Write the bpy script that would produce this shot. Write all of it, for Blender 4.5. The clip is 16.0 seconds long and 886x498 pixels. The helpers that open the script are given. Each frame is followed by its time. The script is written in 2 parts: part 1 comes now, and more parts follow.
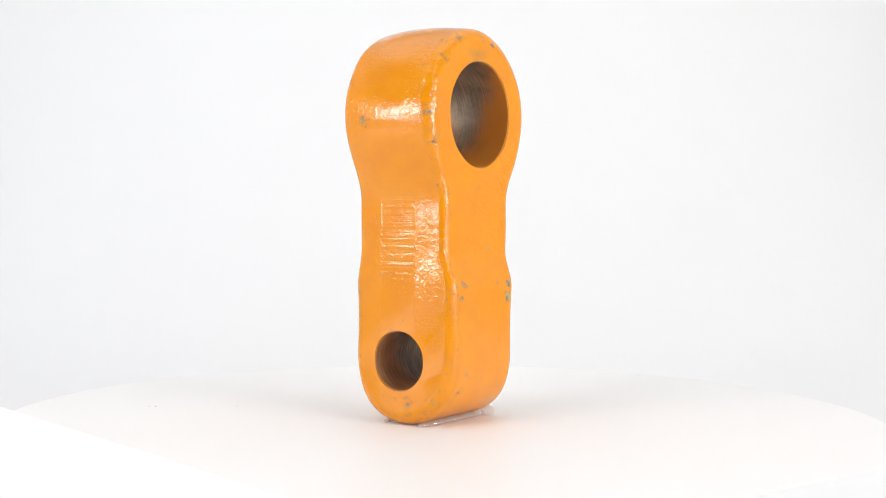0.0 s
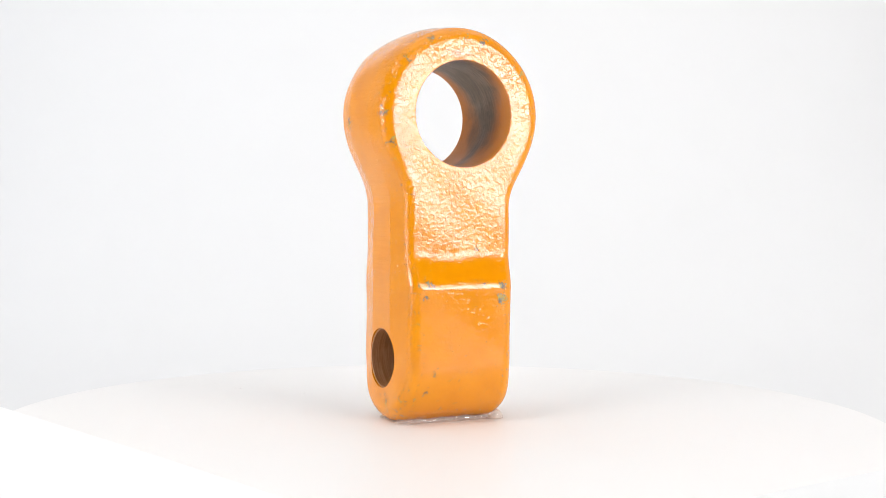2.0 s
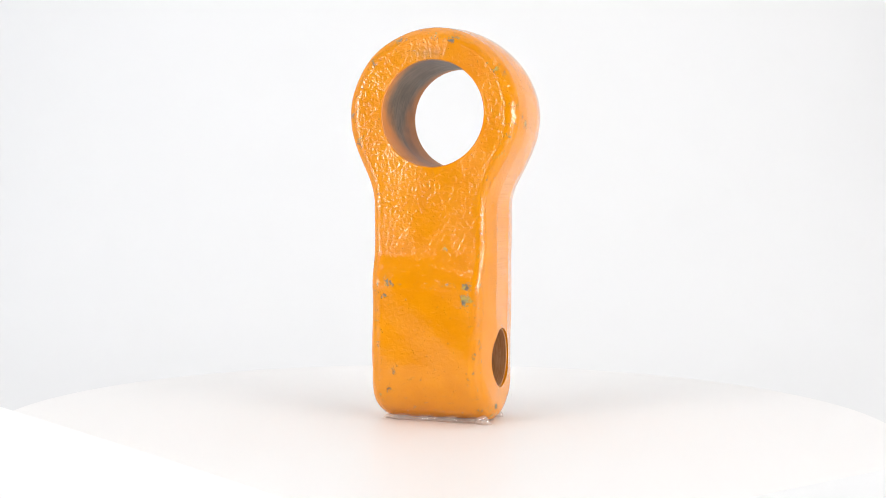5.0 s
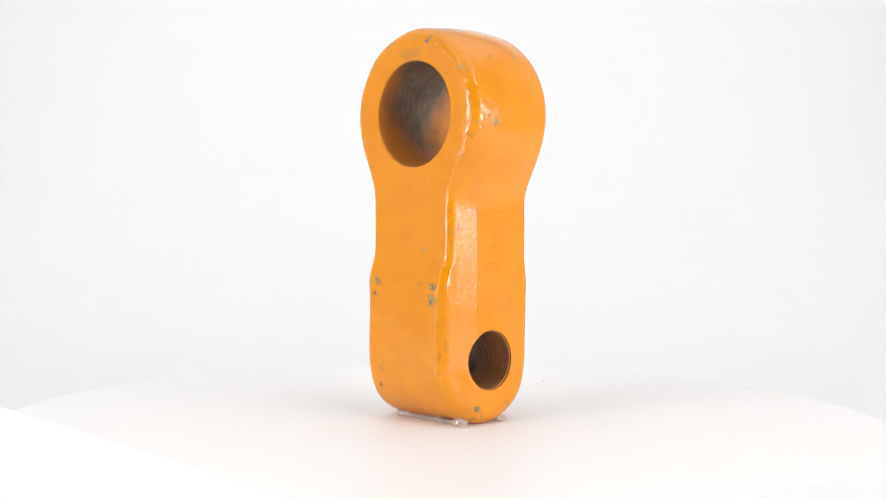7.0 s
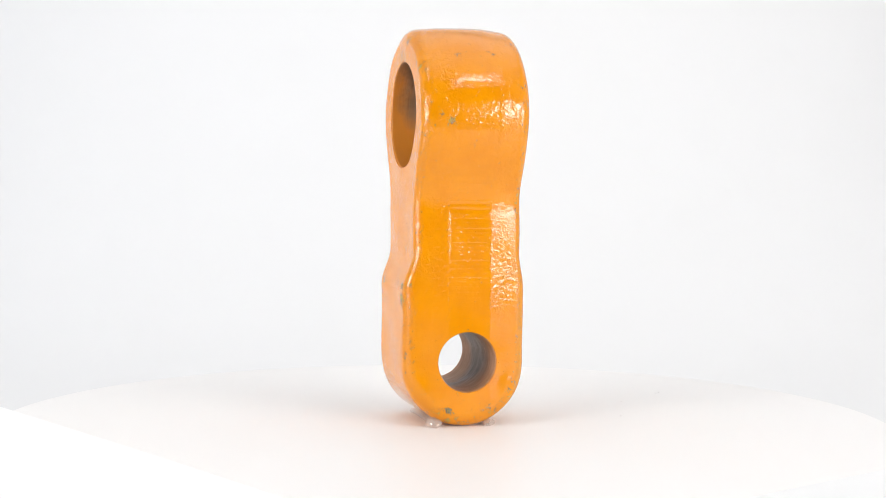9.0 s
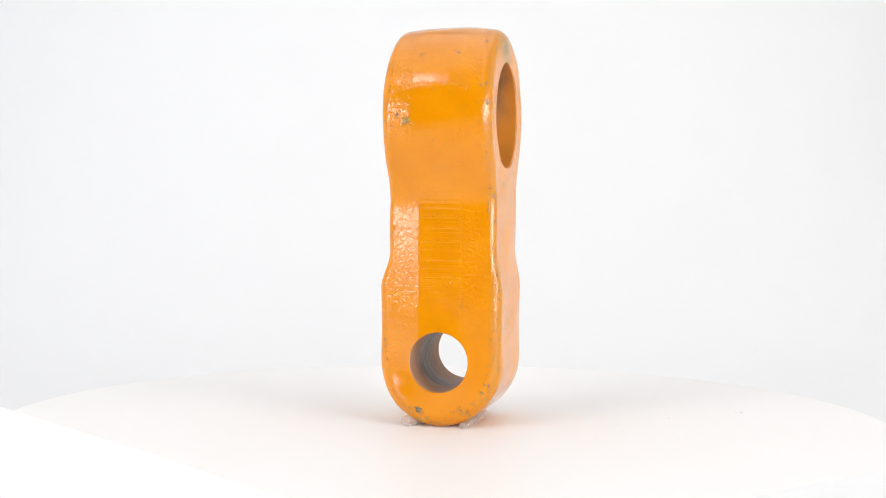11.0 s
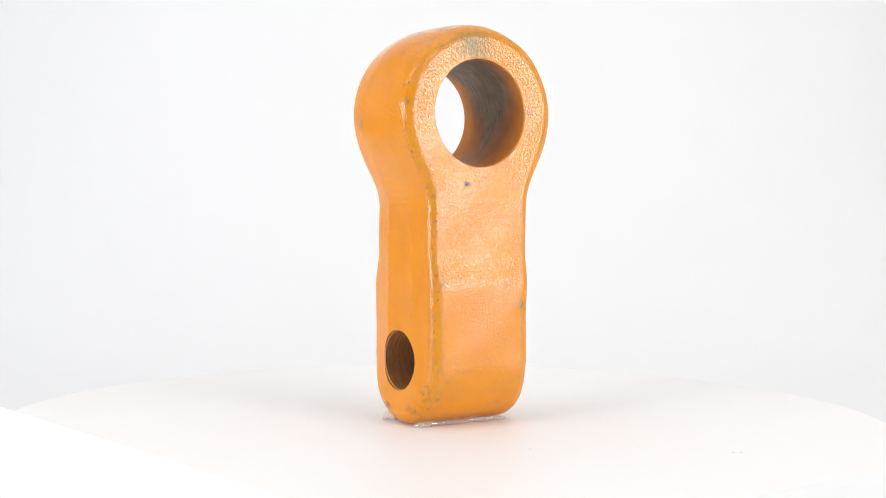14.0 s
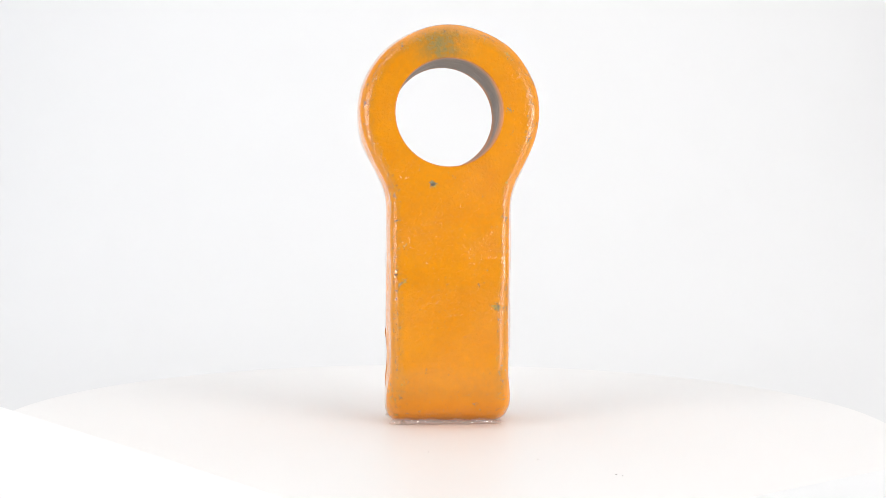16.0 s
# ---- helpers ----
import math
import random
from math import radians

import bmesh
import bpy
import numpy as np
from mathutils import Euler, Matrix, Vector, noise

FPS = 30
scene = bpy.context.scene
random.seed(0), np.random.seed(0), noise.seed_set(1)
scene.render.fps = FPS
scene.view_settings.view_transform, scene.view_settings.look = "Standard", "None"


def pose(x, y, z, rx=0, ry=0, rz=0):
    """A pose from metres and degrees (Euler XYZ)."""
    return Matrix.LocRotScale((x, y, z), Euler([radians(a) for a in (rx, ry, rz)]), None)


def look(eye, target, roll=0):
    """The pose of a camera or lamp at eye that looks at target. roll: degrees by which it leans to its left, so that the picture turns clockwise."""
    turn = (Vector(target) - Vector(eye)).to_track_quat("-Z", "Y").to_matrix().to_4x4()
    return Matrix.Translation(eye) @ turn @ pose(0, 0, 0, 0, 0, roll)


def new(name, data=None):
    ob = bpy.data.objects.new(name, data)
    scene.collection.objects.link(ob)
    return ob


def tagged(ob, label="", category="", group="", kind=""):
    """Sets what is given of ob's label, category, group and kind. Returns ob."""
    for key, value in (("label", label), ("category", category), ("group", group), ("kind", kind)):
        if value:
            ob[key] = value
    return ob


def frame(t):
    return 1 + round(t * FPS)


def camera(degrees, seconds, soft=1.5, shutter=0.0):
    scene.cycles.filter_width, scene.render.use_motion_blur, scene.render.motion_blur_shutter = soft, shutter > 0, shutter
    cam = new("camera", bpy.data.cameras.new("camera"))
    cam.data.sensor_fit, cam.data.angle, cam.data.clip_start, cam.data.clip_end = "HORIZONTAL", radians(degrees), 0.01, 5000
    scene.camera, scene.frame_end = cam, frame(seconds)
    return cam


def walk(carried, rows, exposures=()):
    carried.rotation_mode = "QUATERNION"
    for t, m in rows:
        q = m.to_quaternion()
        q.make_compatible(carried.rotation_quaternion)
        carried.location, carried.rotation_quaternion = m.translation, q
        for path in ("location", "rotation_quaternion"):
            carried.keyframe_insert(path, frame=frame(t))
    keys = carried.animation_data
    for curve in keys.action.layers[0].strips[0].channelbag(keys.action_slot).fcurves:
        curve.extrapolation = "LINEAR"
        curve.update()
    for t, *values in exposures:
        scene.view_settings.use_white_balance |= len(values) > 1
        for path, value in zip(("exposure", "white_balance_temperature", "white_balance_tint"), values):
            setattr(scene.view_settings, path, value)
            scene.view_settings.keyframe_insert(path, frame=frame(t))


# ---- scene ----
# A painted forged crane link on a slowly turning white disc inside a white light tent.
K = 0.00075  # metres in one design unit
TURN, FACING = 14.438, 3.82  # degrees a second, clockwise from above; the second at which the wide eye faces the camera

cam = camera(35.81, 16.0, soft=0.8)
EYE = (-0.62 * K, -979.2 * K, 158.2 * K)
AHEAD = (-0.62 * K, 0.0, 121.76 * K)
walk(cam, [(0.0, look(EYE, AHEAD, 0.42)), (16.0, look(EYE, AHEAD, 0.42))], exposures=[(0.0, -0.21), (16.0, -0.21)])

# ---- light ----
world = bpy.data.worlds.new("studio_air")
scene.world = world
world.use_nodes = True
world.node_tree.nodes["Background"].inputs["Color"].default_value = (0.92, 0.96, 1.0, 1)
world.node_tree.nodes["Background"].inputs["Strength"].default_value = 0.04


def area_lamp(name, eye, target, width, height, watts, colour=(1, 1, 1)):
    data = bpy.data.lights.new(name, "AREA")
    data.shape, data.size, data.size_y, data.energy, data.color = "RECTANGLE", width, height, watts, colour
    ob = new(name, data)
    ob.matrix_world = look(eye, target)
    return ob


def around(azimuth, distance, z):
    """A place round the disc's centre; azimuth in degrees from the camera's side, towards the right."""
    a = radians(azimuth)
    return (distance * math.sin(a), -distance * math.cos(a), z)


area_lamp("side_light_right", around(54, 1.15, 0.233), (0, 0, 0.14), 0.733, 0.237, 14.0, (1.0, 0.99, 0.975))
area_lamp("side_light_left", around(-57.5, 1.15, 0.233), (0, 0, 0.14), 0.546, 0.237, 10.8)
area_lamp("front_bar_right", around(36, 0.66, 0.76), (0, 0, 0.18), 0.18, 0.07, 1.05)
area_lamp("front_bar_left", around(-42, 0.66, 0.74), (0, 0, 0.18), 0.24, 0.07, 1.3)
area_lamp("top_light", (0, 0.10, 1.25), (0, 0.10, 0), 1.6, 1.5, 5.9)
area_lamp("backdrop_light", (0, 0.35, 1.10), (0, 1.15, 0.15), 1.6, 0.3, 0.12)
area_lamp("backdrop_light_right", (0.85, 0.35, 0.80), (0.82, 1.15, 0.25), 0.5, 0.3, 2.1)
area_lamp("backdrop_light_left", (-0.85, 0.35, 0.80), (-0.82, 1.15, 0.25), 0.5, 0.3, 2.7, (0.94, 0.97, 1.0))


# ---- materials ----
class Nodes:
    """A small helper to write node trees."""

    def __init__(self, name):
        self.mat = bpy.data.materials.new(name)
        self.mat.use_nodes = True
        self.tree = self.mat.node_tree
        self.shader = self.tree.nodes["Principled BSDF"]

    def add(self, kind, values=None, **props):
        n = self.tree.nodes.new(kind)
        for key, value in props.items():
            setattr(n, key, value)
        for key, value in (values or {}).items():
            self.put(n.inputs[key], value)
        return n

    def put(self, socket, value):
        if isinstance(value, bpy.types.NodeSocket):
            self.tree.links.new(value, socket)
        else:
            socket.default_value = value

    def set(self, **values):
        for key, value in values.items():
            self.put(self.shader.inputs[key.replace("_", " ")], value)

    def coords(self, scale=(1, 1, 1)):
        c = self.add("ShaderNodeTexCoord")
        return self.add("ShaderNodeMapping", {"Vector": c.outputs["Object"], "Scale": scale}).outputs[0]

    def noise(self, vector, scale, detail=3.0, rough=0.55, twist=0.0):
        values = {"Vector": vector, "Scale": scale, "Detail": detail, "Roughness": rough, "Distortion": twist}
        return self.add("ShaderNodeTexNoise", values).outputs["Fac"]

    def math(self, op, a, b=0.0, c=0.0, clamp=False):
        n = self.add("ShaderNodeMath", operation=op, use_clamp=clamp)
        for i, v in enumerate((a, b, c)):
            self.put(n.inputs[i], v)
        return n.outputs[0]

    def ramp(self, value, low, high):
        return self.add("ShaderNodeMapRange", {"Value": value, "From Min": low, "From Max": high}, interpolation_type="SMOOTHSTEP").outputs[0]

    def mix(self, fac, a, b):
        n = self.add("ShaderNodeMix", data_type="RGBA")
        self.put(n.inputs[0], fac), self.put(n.inputs[6], a), self.put(n.inputs[7], b)
        return n.outputs[2]

    def bump(self, height, strength, distance, before=None):
        n = self.add("ShaderNodeBump", {"Height": height, "Strength": strength, "Distance": distance})
        if before is not None:
            self.put(n.inputs["Normal"], before)
        return n.outputs[0]


def white_material(name, colour, rough, scale=900.0, through_light=0.0):
    m = Nodes(name)
    v = m.coords()
    fine, broad = m.noise(v, scale), m.noise(v, 9.0, 2.0)
    m.set(Base_Color=m.mix(broad, colour, tuple(c * 0.985 for c in colour[:3]) + (1,)), Roughness=rough)
    m.set(Normal=m.bump(fine, 0.12, 0.0004))
    m.shader.inputs["Specular IOR Level"].default_value = 0.25
    if through_light:
        t = m.add("ShaderNodeBsdfTranslucent", {"Color": colour})
        mixed = m.add("ShaderNodeMixShader", {0: through_light, 1: m.shader.outputs[0], 2: t.outputs[0]})
        m.tree.links.new(mixed.outputs[0], m.tree.nodes["Material Output"].inputs["Surface"])
    return m.mat


DISC_WHITE = white_material("disc_white_laminate", (0.85, 0.839, 0.829, 1), 0.45)
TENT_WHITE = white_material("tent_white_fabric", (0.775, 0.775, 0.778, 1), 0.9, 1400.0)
# tent fabric with dimmer light put into its colour, for weaker reflections on the link
TENT_DIMMED = white_material("tent_dimmed_fabric", (0.55, 0.55, 0.56, 1), 0.9, 1400.0)
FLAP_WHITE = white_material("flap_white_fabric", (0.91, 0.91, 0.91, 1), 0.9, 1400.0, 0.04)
ROOM_GREY = white_material("room_grey_paint", (0.08, 0.08, 0.085, 1), 0.8, 300.0)


def paint_material():
    """Thick glossy orange enamel over a rough forging, chipped down to grey-green primer and scale."""
    m = Nodes("orange_enamel")
    v = m.coords()
    coarse = m.noise(v, 430.0, 3.0, 0.5, 0.6)
    fine = m.noise(v, 680.0, 2.5, 0.5, 0.4)
    swell = m.noise(v, 70.0, 3.0)
    steps = m.ramp(m.noise(m.coords((6, 6, 300)), 1.0, 2.0), 0.36, 0.60)
    ridges = m.math("ADD", steps, m.math("MULTIPLY", m.noise(m.coords((90, 90, 620)), 1.0, 3.0), 0.8))
    zone = {n: m.add("ShaderNodeAttribute", attribute_name=n).outputs["Fac"] for n in ("coarse", "fine", "ridge", "wear", "stain")}
    # chips: the worn places, broken up by two sizes of noise
    blotch = m.ramp(m.noise(v, 310.0, 4.0, 0.7), 0.28, 0.72)
    speck = m.ramp(m.noise(v, 950.0, 3.0, 0.7), 0.25, 0.75)
    grit = m.math("ADD", m.math("MULTIPLY", blotch, 0.5), m.math("MULTIPLY", speck, 0.5))
    chip = m.ramp(m.math("ADD", grit, m.math("MULTIPLY", zone["wear"], 0.75)), 0.86, 0.95)
    # pinholes: tiny dark specks in loose drifts
    drift = m.ramp(m.noise(v, 48.0, 3.0), 0.45, 0.70)
    pin = m.math("MULTIPLY", m.ramp(m.noise(v, 1500.0, 2.0), 0.69, 0.76), m.math("ADD", 0.15, m.math("MULTIPLY", drift, 0.75)))
    chip = m.math("MAXIMUM", chip, pin)
    bare = m.mix(m.ramp(m.noise(v, 520.0, 3.0), 0.35, 0.65), (0.05, 0.04, 0.03, 1), (0.21, 0.19, 0.11, 1))
    bare = m.mix(m.ramp(m.noise(v, 330.0, 2.0), 0.46, 0.60), bare, (0.40, 0.27, 0.03, 1))
    hue = m.mix(m.ramp(swell, 0.3, 0.7), (0.65, 0.218, 0.0004, 1), (0.69, 0.241, 0.0005, 1))
    dust = m.math("MULTIPLY", zone["stain"], m.ramp(m.noise(v, 420.0, 5.0, 0.75), 0.15, 0.65))
    hue = m.mix(dust, hue, (0.19, 0.16, 0.05, 1))
    m.set(Base_Color=m.mix(chip, hue, bare))
    m.set(Roughness=m.math("ADD", m.math("MULTIPLY", chip, 0.4), m.math("ADD", 0.06, m.math("MULTIPLY", dust, 0.3))))
    m.set(IOR=1.5, Coat_Weight=0.04, Coat_Roughness=0.03, Coat_IOR=1.5)
    low = m.bump(swell, 0.08, 0.0009)
    mid = m.bump(m.math("MULTIPLY", coarse, zone["coarse"]), 1.0, 0.00115, low)
    mid = m.bump(m.math("MULTIPLY", fine, zone["fine"]), 1.0, 0.00044, mid)
    lines = m.bump(m.math("MULTIPLY", ridges, zone["ridge"]), 1.0, 0.00010, mid)
    top = m.bump(m.math("SUBTRACT", 1.0, chip), 0.6, 0.0004, lines)
    m.set(Normal=top, Coat_Normal=top)
    return m.mat


def bore_material(name, axis):
    """Machined steel with fine tool rings, brown oxide and a mist of orange overspray."""
    m = Nodes(name)
    stretch = (1500, 70, 70) if axis == "x" else (70, 1500, 70)
    rings = m.noise(m.coords(stretch), 1.0, 3.0, 0.6)
    patches = m.noise(m.coords(), 45.0, 4.0, 0.6)
    place = m.add("ShaderNodeSeparateXYZ", {0: m.coords()}).outputs
    along = m.math("ABSOLUTE", m.math("SUBTRACT", place["X" if axis == "x" else "Y"], (-2.4 if axis == "x" else 7.3) * K))
    reach = m.math("ADD", along, m.math("MULTIPLY", place["Z"], -0.45))
    amount = 0.5 if axis == "x" else 0.95
    mist = m.ramp(m.math("ADD", reach, m.math("MULTIPLY", m.math("SUBTRACT", patches, 0.5), 0.03)), 0.005, 0.024)
    dark, pale, depth = ((0.26, 0.19, 0.14, 1), (0.46, 0.37, 0.30, 1), 0.85) if axis == "x" else ((0.19, 0.135, 0.085, 1), (0.32, 0.25, 0.18, 1), 0.55)
    tone = m.mix(m.ramp(patches, 0.35, 0.7), dark, pale)
    scuff = m.ramp(m.noise(m.coords(), 420.0, 4.0, 0.65), 0.5, 0.75)
    tone = m.mix(m.math("MULTIPLY", m.ramp(rings, 0.38, 0.66), depth), tone, (0.11, 0.08, 0.06, 1))
    tone = m.mix(m.math("MULTIPLY", scuff, 0.5), tone, (0.09, 0.07, 0.05, 1))
    m.set(Base_Color=m.mix(m.math("MULTIPLY", mist, amount), tone, (0.62, 0.21, 0.012, 1)))
    m.set(Metallic=m.math("SUBTRACT", 0.5, m.math("MULTIPLY", mist, 0.45 * amount)))
    m.set(Roughness=m.math("ADD", m.math("MULTIPLY", rings, 0.2), 0.40), Normal=m.bump(rings, 0.2, 0.0004))
    return m.mat


def glue_material():
    """Clear, slightly milky hot glue."""
    m = Nodes("hot_glue")
    ripple = m.bump(m.noise(m.coords(), 260.0, 2.0), 0.3, 0.001)
    m.set(Base_Color=(0.82, 0.74, 0.68, 1), Roughness=0.10, IOR=1.48, Normal=ripple)
    clear = m.add("ShaderNodeBsdfTransparent", {"Color": (0.99, 0.95, 0.92, 1)})
    mixed = m.add("ShaderNodeMixShader", {0: 0.78, 1: m.shader.outputs[0], 2: clear.outputs[0]})
    gloss = m.add("ShaderNodeBsdfGlossy", {"Roughness": 0.06, "Normal": ripple})
    edge = m.add("ShaderNodeMixShader", {0: 0.09, 1: mixed.outputs[0], 2: gloss.outputs[0]})
    m.tree.links.new(edge.outputs[0], m.tree.nodes["Material Output"].inputs["Surface"])
    return m.mat


def plain_material(name, colour, rough):
    m = Nodes(name)
    m.set(Base_Color=m.mix(m.noise(m.coords(), 900.0), colour, tuple(c * 0.6 for c in colour[:3]) + (1,)), Roughness=rough)
    return m.mat


PAINT = paint_material()
BORE_Y, BORE_X = bore_material("machined_steel_wide", "y"), bore_material("machined_steel_narrow", "x")
GLUE = glue_material()
CRUMB = plain_material("dark_crumb", (0.45, 0.41, 0.38, 1), 0.8)
RIM_GREY = white_material("disc_edge_white", (0.80, 0.80, 0.80, 1), 0.5)


# ---- mesh helpers ----
def part(name, bm, material, parent=None, label="", smooth=False):
    mesh = bpy.data.meshes.new(name)
    bm.to_mesh(mesh)
    bm.free()
    for p in mesh.polygons:
        p.use_smooth = smooth
    mesh.materials.append(material)
    ob = new(name, mesh)
    ob.parent = parent
    return tagged(ob, label)


def slab(bm, x0, x1, y0, y1, z0, z1):
    m = Matrix.Translation(((x0 + x1) / 2, (y0 + y1) / 2, (z0 + z1) / 2)) @ Matrix.Diagonal((x1 - x0, y1 - y0, z1 - z0, 1))
    bmesh.ops.create_cube(bm, size=1, matrix=m)


def lathe(bm, rings, steps, axis="z", closed=False):
    """A turned body from (radius, height) pairs."""
    loops = []
    for r, h in rings:
        loop = []
        for k in range(steps):
            a = 2 * math.pi * k / steps
            c, s = r * math.cos(a), r * math.sin(a)
            loop.append(bm.verts.new({"z": (c, s, h), "y": (c, h, s), "x": (h, c, s)}[axis]))
        loops.append(loop)
    pairs = list(zip(loops, loops[1:])) + ([(loops[-1], loops[0])] if closed else [])
    for a, b in pairs:
        for k in range(steps):
            bm.faces.new((a[k - 1], a[k], b[k], b[k - 1]))
    if not closed:
        bm.faces.new(loops[0])
        bm.faces.new(loops[-1])
    bmesh.ops.recalc_face_normals(bm, faces=bm.faces)


# ---- tent ----
TABLE_Z = -0.045


def backdrop():
    """A white sweep: table sheet, curve and back wall in one."""
    bm = bmesh.new()
    line = [(-0.65, TABLE_Z)]
    for k in range(25):
        a = math.pi / 2 * k / 24
        line.append((0.35 + 0.80 * math.sin(a), TABLE_Z + 0.80 * (1 - math.cos(a))))
    line.append((1.15, 1.40))
    outer = [(-0.65, TABLE_Z - 0.01), (0.35, TABLE_Z - 0.01)]
    outer += [(0.35 + 0.81 * math.sin(math.pi / 2 * k / 24), TABLE_Z - 0.01 + 0.81 * (1 - math.cos(math.pi / 2 * k / 24))) for k in range(1, 25)]
    outer.append((1.16, 1.40))
    rows = [[bm.verts.new((x, y, z)) for x in (-1.2, 1.2)] for y, z in line + outer[::-1]]
    for a, b in zip(rows, rows[1:] + rows[:1]):
        bm.faces.new((a[0], a[1], b[1], b[0]))
    for k in range(len(line) - 1):
        a, b, c, d = rows[k], rows[k + 1], rows[-2 - k], rows[-1 - k]
        for i in (0, 1):
            bm.faces.new((a[i], b[i], c[i], d[i]))
    bmesh.ops.recalc_face_normals(bm, faces=bm.faces)
    return tagged(part("backdrop", bm, TENT_WHITE, smooth=True), "seamless white sweep behind and under the turning disc", "backdrop", kind="structure")


def wall(name, box, material, label):
    bm = bmesh.new()
    slab(bm, *box)
    return tagged(part(name, bm, material), label, "wall", kind="structure")


backdrop()
# side walls out of view, coloured darker than the sweep to hold back bounced light
wall("wall_left", (-1.23, -1.2, -0.45, 1.2, TABLE_Z - 0.02, 1.4), TENT_DIMMED, "unseen side wall of the light tent, greyed to weaken its reflections")
wall("wall_right", (1.2, 1.23, -0.45, 1.2, TABLE_Z - 0.02, 1.4), TENT_DIMMED, "unseen side wall of the light tent, greyed to weaken its reflections")
wall("ceiling", (-1.23, 1.23, -0.9, 1.2, 1.4, 1.43), TENT_WHITE, "plain white roof of the light tent")
tagged(wall("floor", (-1.6, 1.6, -2.6, 1.3, TABLE_Z - 0.06, TABLE_Z - 0.014), ROOM_GREY, "plain dark grey floor under the light tent"), category="floor")
wall("wall_behind", (-1.6, 1.6, -2.6, -2.55, TABLE_Z - 0.012, 1.8), ROOM_GREY, "plain grey wall of the dim studio")


def front_flap(name, outer, inner, y, label):
    """A low fabric flap across the tent's front, drooping to the table; outer and inner are the (x, z) ends of its upper edge."""
    bm = bmesh.new()
    n, fall = 24, ((0, 0), (-0.07, 0.08), (-0.14, 0.22), (-0.20, 0.5), (-0.225, 0.8), (-0.235, 1.0))
    cols = []
    for k in range(n + 1):
        u = k / n
        x = outer[0] + (inner[0] - outer[0]) * u
        z = outer[1] + (inner[1] - outer[1]) * u + 0.0012 * math.sin(u * 3.1)
        col = [(x, y + a, z + (TABLE_Z + 0.002 - z) * b) for a, b in fall]
        cols.append([bm.verts.new(p) for p in col] + [bm.verts.new((p[0], p[1] + 0.0006, p[2] - 0.0012)) for p in col[::-1]])
    m = len(cols[0])
    for a, b in zip(cols, cols[1:]):
        for j in range(m):
            bm.faces.new((a[j - 1], b[j - 1], b[j], a[j]))
    bm.faces.new(cols[0])
    bm.faces.new(cols[-1])
    bmesh.ops.recalc_face_normals(bm, faces=bm.faces)
    ob = part(name, bm, FLAP_WHITE, smooth=True)
    ob.data.set_sharp_from_angle(angle=radians(40))
    return tagged(ob, label, "fabric flap", kind="structure")


FLAP_Y = -0.36
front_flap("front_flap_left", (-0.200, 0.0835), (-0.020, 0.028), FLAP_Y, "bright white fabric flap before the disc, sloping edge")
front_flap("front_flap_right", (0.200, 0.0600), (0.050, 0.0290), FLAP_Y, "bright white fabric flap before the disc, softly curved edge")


# ---- turning disc ----
def turntable():
    base = tagged(new("turntable"), "plain white round motorised turntable disc", "turntable")
    bm = bmesh.new()
    R = 316.9 * K
    lathe(bm, [(R - 0.0008, 0.0), (R, -0.0008), (R, -0.008), (R - 0.001, -0.009)], 192)
    part("disc", bm, DISC_WHITE, base)
    bm = bmesh.new()
    lathe(bm, [(0.17, -0.0092), (0.17, TABLE_Z + 0.004), (0.172, TABLE_Z + 0.0005)], 96)
    part("foot", bm, RIM_GREY, base, smooth=False)
    return base


# ---- the link ----
# design units: x across the narrow eye's pin, y along the wide eye's pin, z up
EYE_Z, EYE_R, LOBE_R = 216.5, 36.8, 63.5
PIN_Y, PIN_Z, PIN_R = 6.4, 45.1, 20.45
MID_X, HALF_X = -2.0, 43.5


def smooth_step(a, b, v):
    u = np.clip((v - a) / (b - a), 0, 1)
    return u * u * (3 - 2 * u)


def soft_min(a, b, k):
    h = np.clip(0.5 + 0.5 * (b - a) / k, 0, 1)
    return b + (a - b) * h - k * h * (1 - h)


def link_field(x, y, z):
    """Signed distance, about, to the forging without its bores."""
    wob = 0.35 * np.sin(x * 0.11 + z * 0.05) * np.sin(y * 0.09 + z * 0.071 + 1)
    out = np.abs(y - 7.2) - 15
    lobe_r = LOBE_R + 0.25 - 0.075 * (out + np.sqrt(out * out + 60))
    rise = (z - EYE_Z) * np.where(z > EYE_Z, 1.022, 1.0)
    lobe = np.sqrt((x + 0.9) ** 2 + rise ** 2) - lobe_r
    draft = 0.152 * np.maximum(np.abs(y - 7.2) - 15, 0) * smooth_step(12, 40, z)
    strip = np.maximum(np.abs(x - 0.019 * (y - PIN_Y) - MID_X) - HALF_X + draft, z - EYE_Z)
    front = soft_min(lobe, strip, 16.0)
    s = smooth_step(94.5, 121, z)
    near = -37.2 + 6.6 * s
    far = 48.8 - 3.6 * s
    flat = np.maximum(near - y, y - far)
    low = np.sqrt((y - 5.8) ** 2 + (z - 43.0) ** 2) - 43.0
    side = np.where(z > 43.0, flat, low)
    r = 5.5 + 2.5 * smooth_step(160, 225, z) + 2.0 * smooth_step(110, 80, z) + 3.5 * smooth_step(50, 20, z)
    a, b = front + r, side + r
    return np.sqrt(np.maximum(a, 0) ** 2 + np.maximum(b, 0) ** 2) + np.minimum(np.maximum(a, b), 0) - r + wob


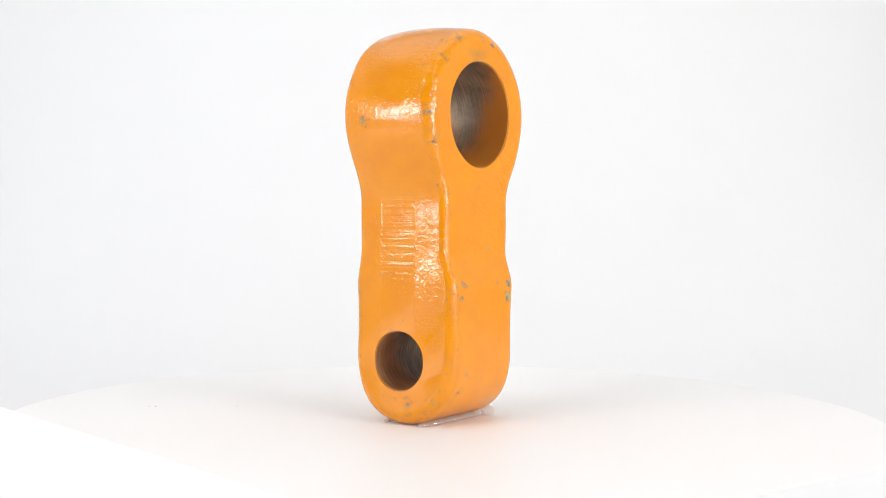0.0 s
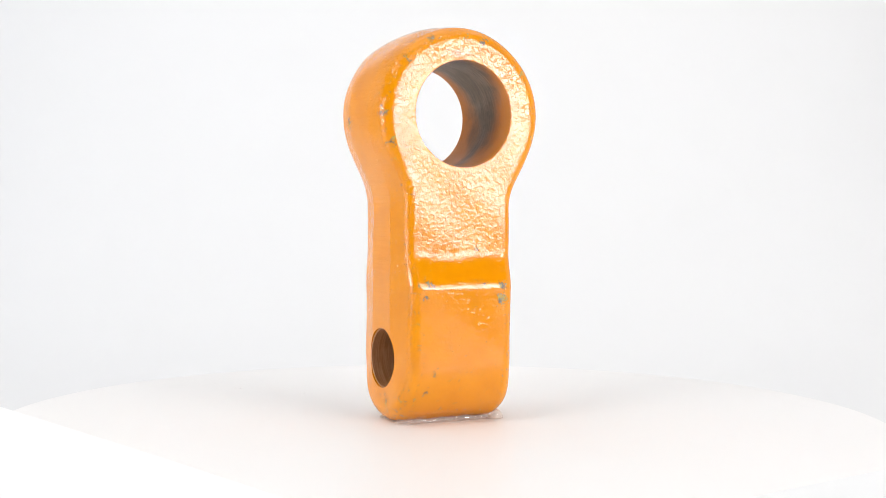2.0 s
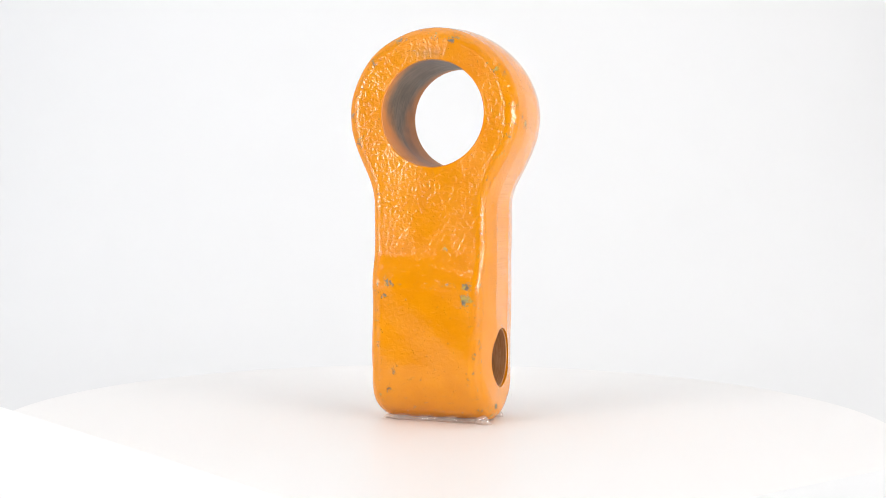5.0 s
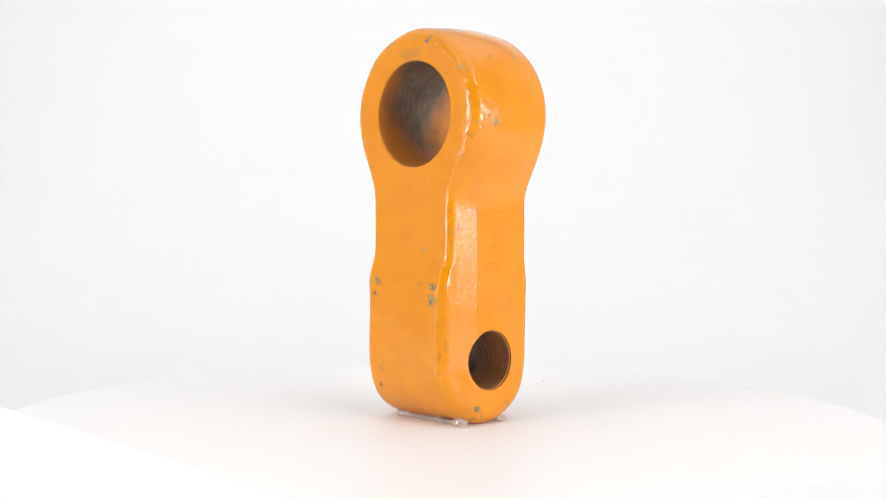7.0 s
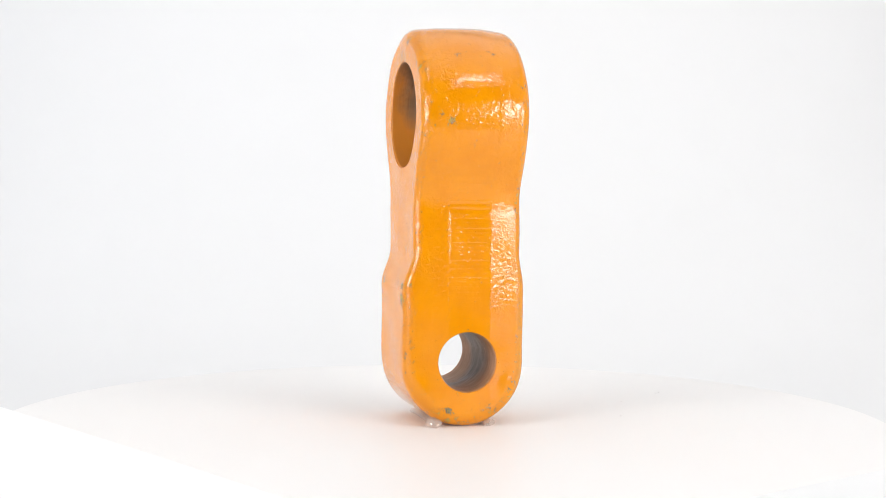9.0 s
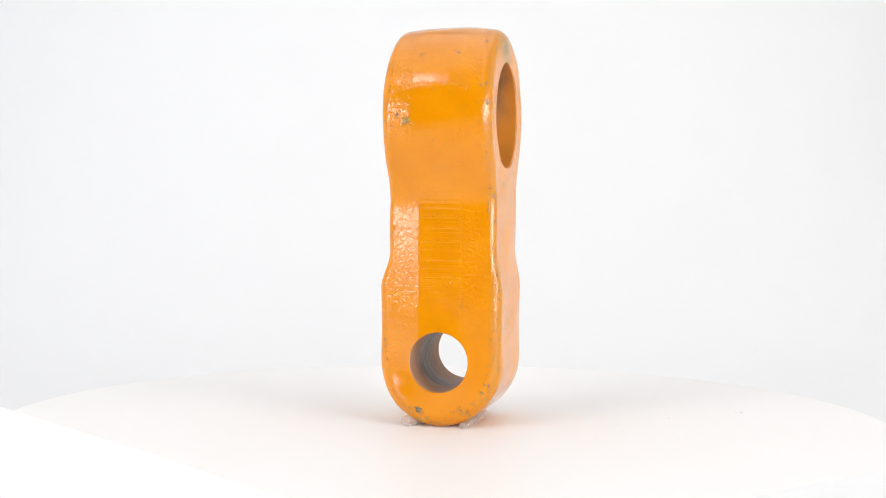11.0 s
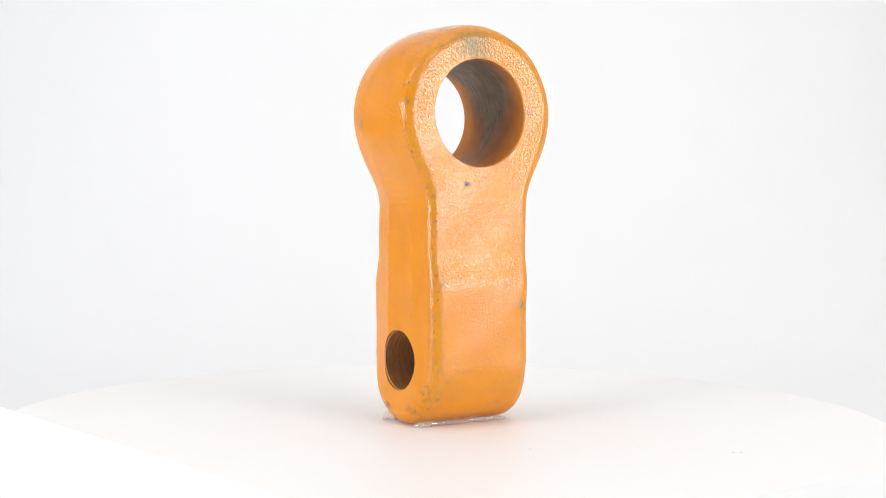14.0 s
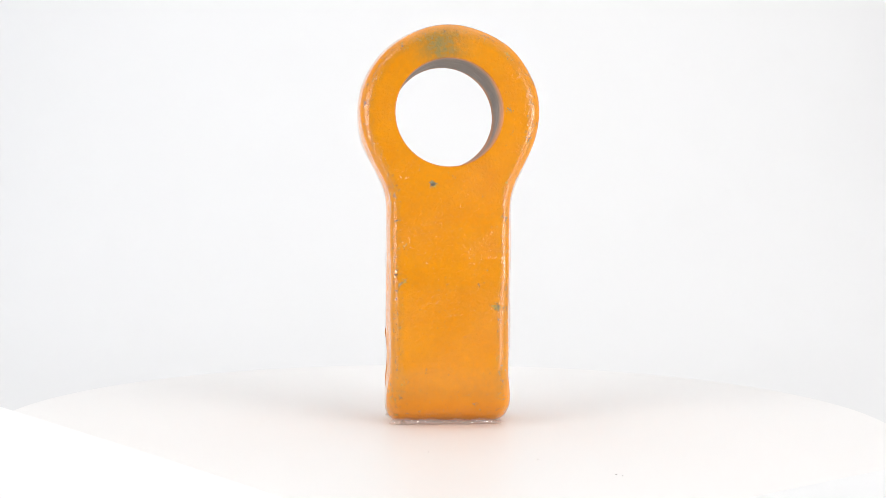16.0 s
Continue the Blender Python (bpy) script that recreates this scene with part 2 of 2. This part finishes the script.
def surface_net(field, low, high, step):
    """A closed quad mesh over the zero level of a field."""
    axes = [np.arange(a, b + step, step) for a, b in zip(low, high)]
    x, y, z = np.meshgrid(*axes, indexing="ij")
    f = field(x, y, z)
    inside = f < 0
    shape = tuple(n - 1 for n in f.shape)
    corners = [(i, j, k) for i in (0, 1) for j in (0, 1) for k in (0, 1)]

    def cut(c, arr):
        return arr[c[0]:c[0] + shape[0], c[1]:c[1] + shape[1], c[2]:c[2] + shape[2]]

    count = sum(cut(c, inside).astype(np.int8) for c in corners)
    cells = (count > 0) & (count < 8)
    index = np.full(shape, -1, dtype=np.int64)
    where = np.argwhere(cells)
    index[cells] = np.arange(len(where))
    total, hits = np.zeros((len(where), 3)), np.zeros(len(where))
    values = {c: cut(c, f)[cells] for c in corners}
    for a in corners:
        for ax in range(3):
            if a[ax] == 0:
                b = tuple(1 if i == ax else a[i] for i in range(3))
                fa, fb = values[a], values[b]
                crossing = (fa < 0) != (fb < 0)
                t = np.where(crossing, fa / np.where(crossing, fa - fb, 1), 0)
                p = np.tile(np.array(a, float), (len(where), 1))
                p[:, ax] += t
                total += p * crossing[:, None]
                hits += crossing
    verts = np.array(low) + (where + total / hits[:, None]) * step
    faces = []
    for ax in range(3):
        u, v = (ax + 1) % 3, (ax + 2) % 3
        one = [slice(1, -1)] * 3
        one[ax] = slice(0, -1)
        two = list(one)
        two[ax] = slice(1, None)
        a, b = inside[tuple(one)], inside[tuple(two)]
        for flip, sel in ((False, a & ~b), (True, ~a & b)):
            p = np.argwhere(sel)
            p[:, u] += 1
            p[:, v] += 1
            quad = []
            for du, dv in ((0, 0), (-1, 0), (-1, -1), (0, -1)):
                q = p.copy()
                q[:, u] += du
                q[:, v] += dv
                quad.append(index[q[:, 0], q[:, 1], q[:, 2]])
            faces.append(np.stack(quad[::-1] if flip else quad, 1))
    # settle the points on the level
    for _ in range(3):
        e = 0.05
        d = field(*verts.T)
        g = np.stack([(field(*(verts + e * np.eye(3)[i]).T) - d) / e for i in range(3)], 1)
        verts -= (d / np.maximum((g * g).sum(1), 0.2))[:, None] * g
    return verts, np.concatenate(faces)


# worn places on each side: x, y, z, reach, strength
CHIPS_NEAR = [
    (-30, -38, 99, 3.2, 0.9), (-32, -37, 89, 2.4, 0.95), (27, -38, 98, 2.9, 1.0), (28, -37, 88, 3.8, 1.05), (10, -30, 123, 1.6, 1.1),
    (-43, -28, 253, 2.9, 0.75), (-25, -28, 267, 3.2, 0.7), (14, -30, 266, 2.4, 0.9), (1, -30, 268, 2.9, 0.6), (-53, -30, 196, 3.5, 0.8),
    (-60, -26, 220, 2.9, 0.6), (45, -29, 246, 2.4, 0.7), (-24, -37, 37, 2.9, 0.65), (-37, -37, 54, 2.4, 0.6), (33, -36, 50, 2.4, 0.6),
    (-2, -31, 166, 2.1, 0.5), (18, -29, 267, 2.7, 0.7), (-29, -33, 24, 2.9, 0.6),
]
CHIPS_FAR = [
    (11, 45, 168, 2.1, 1.1), (51, 42, 241, 2.9, 0.7), (56, 43, 222, 3.5, 0.75), (42, 44, 247, 2.9, 0.6), (36, 43, 258, 3.2, 0.7),
    (-38, 44, 256, 2.9, 0.7), (-40, 45, 220, 2.7, 0.6), (-42, 45, 202, 2.4, 0.6), (37, 44, 160, 3.5, 0.8), (31, 45, 127, 3.2, 0.65),
    (30, 49, 102, 2.9, 0.8), (20, 49, 101, 2.1, 0.7), (1, 49, 101, 2.4, 0.7), (-21, 49, 99, 2.1, 0.7), (-32, 49, 84, 2.7, 1.0),
    (16, 49, 39, 2.9, 0.6), (36, 45, 144, 2.4, 0.7), (36, 47, 67, 2.7, 0.7), (-20, 39, 16, 1.9, 0.8),
]
CHIPS_FLANKS = [
    (-64, 22, 211, 4.5, 0.8), (-56, 40, 241, 2.9, 0.65), (-60, -26, 216, 2.4, 0.9), (-54, -29, 195, 4.0, 0.75), (-42, -30, 251, 2.9, 0.7),
    (-45, 19, 104, 2.4, 0.6), (-56, -9, 183, 2.4, 0.5), (62, -12, 210, 2.9, 0.9), (62, -19, 214, 2.9, 0.7), (48, -4, 255, 2.7, 0.65),
    (47, 19, 257, 2.7, 0.7), (29, 19, 271, 2.4, 0.6), (49, -28, 243, 3.2, 0.8), (41, -5, 106, 2.4, 0.6), (8, 10, 279, 3.0, 0.6),
    (52, 43, 235, 2.4, 0.8),
]
CHIPS_FOOT = [
    (-45, -1, 16, 4.5, 0.8), (-45, 11, 8, 3.5, 0.7), (-44, -22, 19, 2.9, 0.6), (-43, -28, 26, 2.9, 0.6), (42, -7, 12, 2.4, 1.0),
    (40, -2, 5, 3.2, 0.7), (34, 42, 20, 3.5, 0.7), (37, 39, 20, 5.5, 0.64), (40, 26, 11, 5.0, 0.58), (38, -7, 5, 2.1, 0.9),
]


def crane_link():
    base = tagged(new("crane_link"), "orange painted forged steel crane link with chipped edges, standing on end", "crane link")
    verts, faces = surface_net(link_field, (-72, -46, -6), (70, 58, 290), 1.0)
    mesh = bpy.data.meshes.new("forging_blank")
    mesh.from_pydata((verts * K).tolist(), [], faces.tolist())
    blank = new("forging_blank", mesh)
    cutters = []
    for axis, radius, at in (("y", EYE_R + 0.6, (0, 0, EYE_Z)), ("x", PIN_R + 0.6, (0, PIN_Y, PIN_Z))):
        bm = bmesh.new()
        lathe(bm, [(radius * K, -90 * K), (radius * K, 90 * K)], 160, axis)
        cutter = part("cutter", bm, PAINT)
        cutter.location = Vector(at) * K
        cutters.append(cutter)
        mod = blank.modifiers.new("bore", "BOOLEAN")
        mod.object, mod.operation, mod.solver = cutter, "DIFFERENCE", "EXACT"
    bpy.context.view_layer.update()
    body = bpy.data.meshes.new_from_object(blank.evaluated_get(bpy.context.evaluated_depsgraph_get()))
    for ob in (blank, *cutters):
        bpy.data.objects.remove(ob)
    body.name = "body"
    body.materials.clear()
    body.materials.append(PAINT)
    body.polygons.foreach_set("use_smooth", [True] * len(body.polygons))
    body.polygons.foreach_set("material_index", [0] * len(body.polygons))
    body.set_sharp_from_angle(angle=radians(40))
    co = np.empty(len(body.vertices) * 3)
    body.vertices.foreach_get("co", co)
    x, y, z = (co.reshape(-1, 3) / K).T
    # wear along the rounded edges, at the listed chips and round the base
    e = 1.5
    p = np.stack([x, y, z], 1)
    bend = sum(link_field(*(p + s * e * np.eye(3)[i]).T) for i in range(3) for s in (1, -1)) - 6 * link_field(x, y, z)
    wear = np.clip(bend / (e * e) / 0.10, 0, 1) * 0.21
    wear *= 0.7 + 0.3 * smooth_step(20, 40, y)
    wear += 0.10 * smooth_step(30, 4, z)
    wear += 0.15 * np.exp(-((z - 98) / 2.5) ** 2) * (smooth_step(-25, -33, y) + 0.5 * smooth_step(38, 45, y))
    for cx, cy, cz, reach, force in (*CHIPS_NEAR, *CHIPS_FAR, *CHIPS_FLANKS, *CHIPS_FOOT):
        d2 = (x - cx) ** 2 + (y - cy) ** 2 + (z - cz) ** 2
        solid = 0.80 if force > 0.85 else 0.64
        wear = np.maximum(wear, force * solid * np.exp(-d2 / (1.4 * reach) ** 2))
    front_face = smooth_step(-22, -30, y)
    rear_face = smooth_step(39, 45, y)
    sides = (1 - front_face) * (1 - rear_face)
    panel = smooth_step(13.5, 16, np.abs(y - 7.2)) * sides
    neck = (0.15 + 0.85 * smooth_step(58, 112, z)) * (1 - 0.15 * smooth_step(170, 182, z))
    coarse = 0.05 + 0.25 * front_face * (0.28 + 0.72 * smooth_step(100, 120, z)) + (0.06 + 0.03 * smooth_step(172, 185, z) + 0.22 * panel) * neck * sides
    coarse += 0.16 * np.clip(bend / (e * e) / 0.10, 0, 1) * smooth_step(50, 90, z)
    coarse *= 1 - 0.8 * rear_face
    fine = np.clip(0.08 + rear_face * (0.55 + 0.45 * smooth_step(60, 125, z)), 0, 1)
    ridge = (1 - smooth_step(13.5, 15, np.abs(y - 7.2))) * sides * smooth_step(75, 120, z) * (1 - 0.7 * smooth_step(168, 182, z))
    stain = 1.0 * np.exp(-((x - 6) ** 2 / 210 + (y - 46) ** 2 / 60 + (z - 261) ** 2 / 110))
    stain += 0.12 * rear_face * np.clip(bend / (e * e) / 0.10, 0, 1) + 0.16 * rear_face
    stain += 0.45 * np.exp(-((x + 4) ** 2 / 120 + (y + 31) ** 2 / 60 + (z - 258) ** 2 / 16))
    for name, values in (("wear", wear), ("coarse", coarse), ("fine", fine), ("ridge", ridge), ("stain", np.clip(stain, 0, 1))):
        body.attributes.new(name, "FLOAT", "POINT").data.foreach_set("value", values.astype(np.float32))
    ob = new("body", body)
    ob.parent = base
    tagged(ob, "glossy orange enamel over a pebbled forging")
    for name, axis, radius, at, ends, material, label in (
        ("wide_bore", "y", EYE_R, (0, 0, EYE_Z), (-30.2, 44.9), BORE_Y, "bare machined steel bore"),
        ("narrow_bore", "x", PIN_R, (0, PIN_Y, PIN_Z), (-44.2, 40.0), BORE_X, "bare machined steel bore"),
    ):
        bm = bmesh.new()
        a, b = ends
        o, i = radius + 0.55, radius
        lathe(bm, [(o * K, a * K), (i * K, (a + 0.5) * K), (i * K, (b - 0.5) * K), (o * K, b * K)], 160, axis, closed=True)
        bore = part(name, bm, material, base, label, smooth=True)
        bore.data.set_sharp_from_angle(angle=radians(30))
        bore.location = Vector(at) * K
    return base


def glue_strand(path, label, seed):
    """A squeezed bead of hot glue along a path of (x, y, thickness) in design units."""
    rng = random.Random(seed)
    bm = bmesh.new()
    fine = []
    for (x0, y0, t0), (x1, y1, t1) in zip(path, path[1:]):
        n = max(2, int(math.hypot(x1 - x0, y1 - y0) / 1.5))
        for k in range(n):
            u = k / n
            fine.append((x0 + (x1 - x0) * u, y0 + (y1 - y0) * u, t0 + (t1 - t0) * u))
    fine.append(path[-1])
    loops, phase = [], rng.random() * 6
    for i, (x, y, t) in enumerate(fine):
        a, b = fine[max(i - 1, 0)], fine[min(i + 1, len(fine) - 1)]
        way = Vector((b[0] - a[0], b[1] - a[1], 0)).normalized()
        across = Vector((-way.y, way.x, 0))
        end = min(1.0, math.sqrt(max(0.02, min(i, len(fine) - 1 - i) / 3)))
        w = t * end * (1 + 0.22 * math.sin(i * 0.8 + phase) + 0.12 * rng.uniform(-1, 1))
        h = t * 0.62 * end * (1 + 0.2 * math.sin(i * 0.55 + 2 * phase))
        mid = Vector((x + 0.5 * math.sin(i * 0.6 + phase), y + 0.6 * math.sin(i * 0.43 + phase), 0))
        loop = []
        for k in range(12):
            q = 2 * math.pi * k / 12
            loop.append(bm.verts.new((mid + across * (w * math.cos(q)) + Vector((0, 0, max(0.05, h * 0.75 + h * math.sin(q))))) * K))
        loops.append(loop)
    for a, b in zip(loops, loops[1:]):
        for k in range(12):
            bm.faces.new((a[k - 1], a[k], b[k], b[k - 1]))
    bm.faces.new(loops[0])
    bm.faces.new(loops[-1])
    bmesh.ops.recalc_face_normals(bm, faces=bm.faces)
    return tagged(part("glue_strand", bm, GLUE, smooth=True), label, "hot glue", group="glue at the foot of the link")


def crumb(x, y, size, seed):
    rng = random.Random(seed)
    bm = bmesh.new()
    bmesh.ops.create_icosphere(bm, subdivisions=1, radius=size)
    for v in bm.verts:
        v.co *= rng.uniform(0.6, 1.3)
        v.co.z = max(v.co.z * 0.6, -size * 0.4) + size * 0.4
        v.co += Vector((x, y, 0))
    return tagged(part("crumb", bm, CRUMB), "tiny dark paint crumb lying on the white disc", "crumb", group="crumbs on the disc")


table = turntable()
link = crane_link()
GLUES = [
    glue_strand([(-42, -9, 2.5), (-30, -12, 3.8), (-10, -12, 3.2), (8, -13, 3.8), (22, -12, 3.4), (33, -14, 4.6)], "clear hot glue bead squeezed out under the link", 1),
    glue_strand([(28, -14, 3.8), (35, -17, 5.4), (41, -15, 4.2)], "clear hot glue blob at the link's corner", 2),
    glue_strand([(-40, 21, 2.6), (-24, 24, 3.6), (-4, 23, 3.2), (16, 24, 3.8), (32, 23, 4.2)], "clear hot glue bead squeezed out under the link", 3),
    glue_strand([(26, 24, 3.8), (33, 25, 5.0), (39, 23, 4.2)], "clear hot glue blob at the link's corner", 4),
]
CRUMBS = [crumb(-0.064, 0.1525, 0.00035, 5), crumb(-0.0663, 0.1555, 0.00035, 6), crumb(-0.0349, 0.1178, 0.0003, 7), crumb(0.0136, 0.0974, 0.0003, 8)]


def motions():
    times = [0.5 * k for k in range(33)]
    rows = [(t, pose(0, 0, 0, 0, 0, -TURN * (t - FACING))) for t in times]
    for thing in (table, link, *GLUES, *CRUMBS):
        walk(thing, rows)


motions()
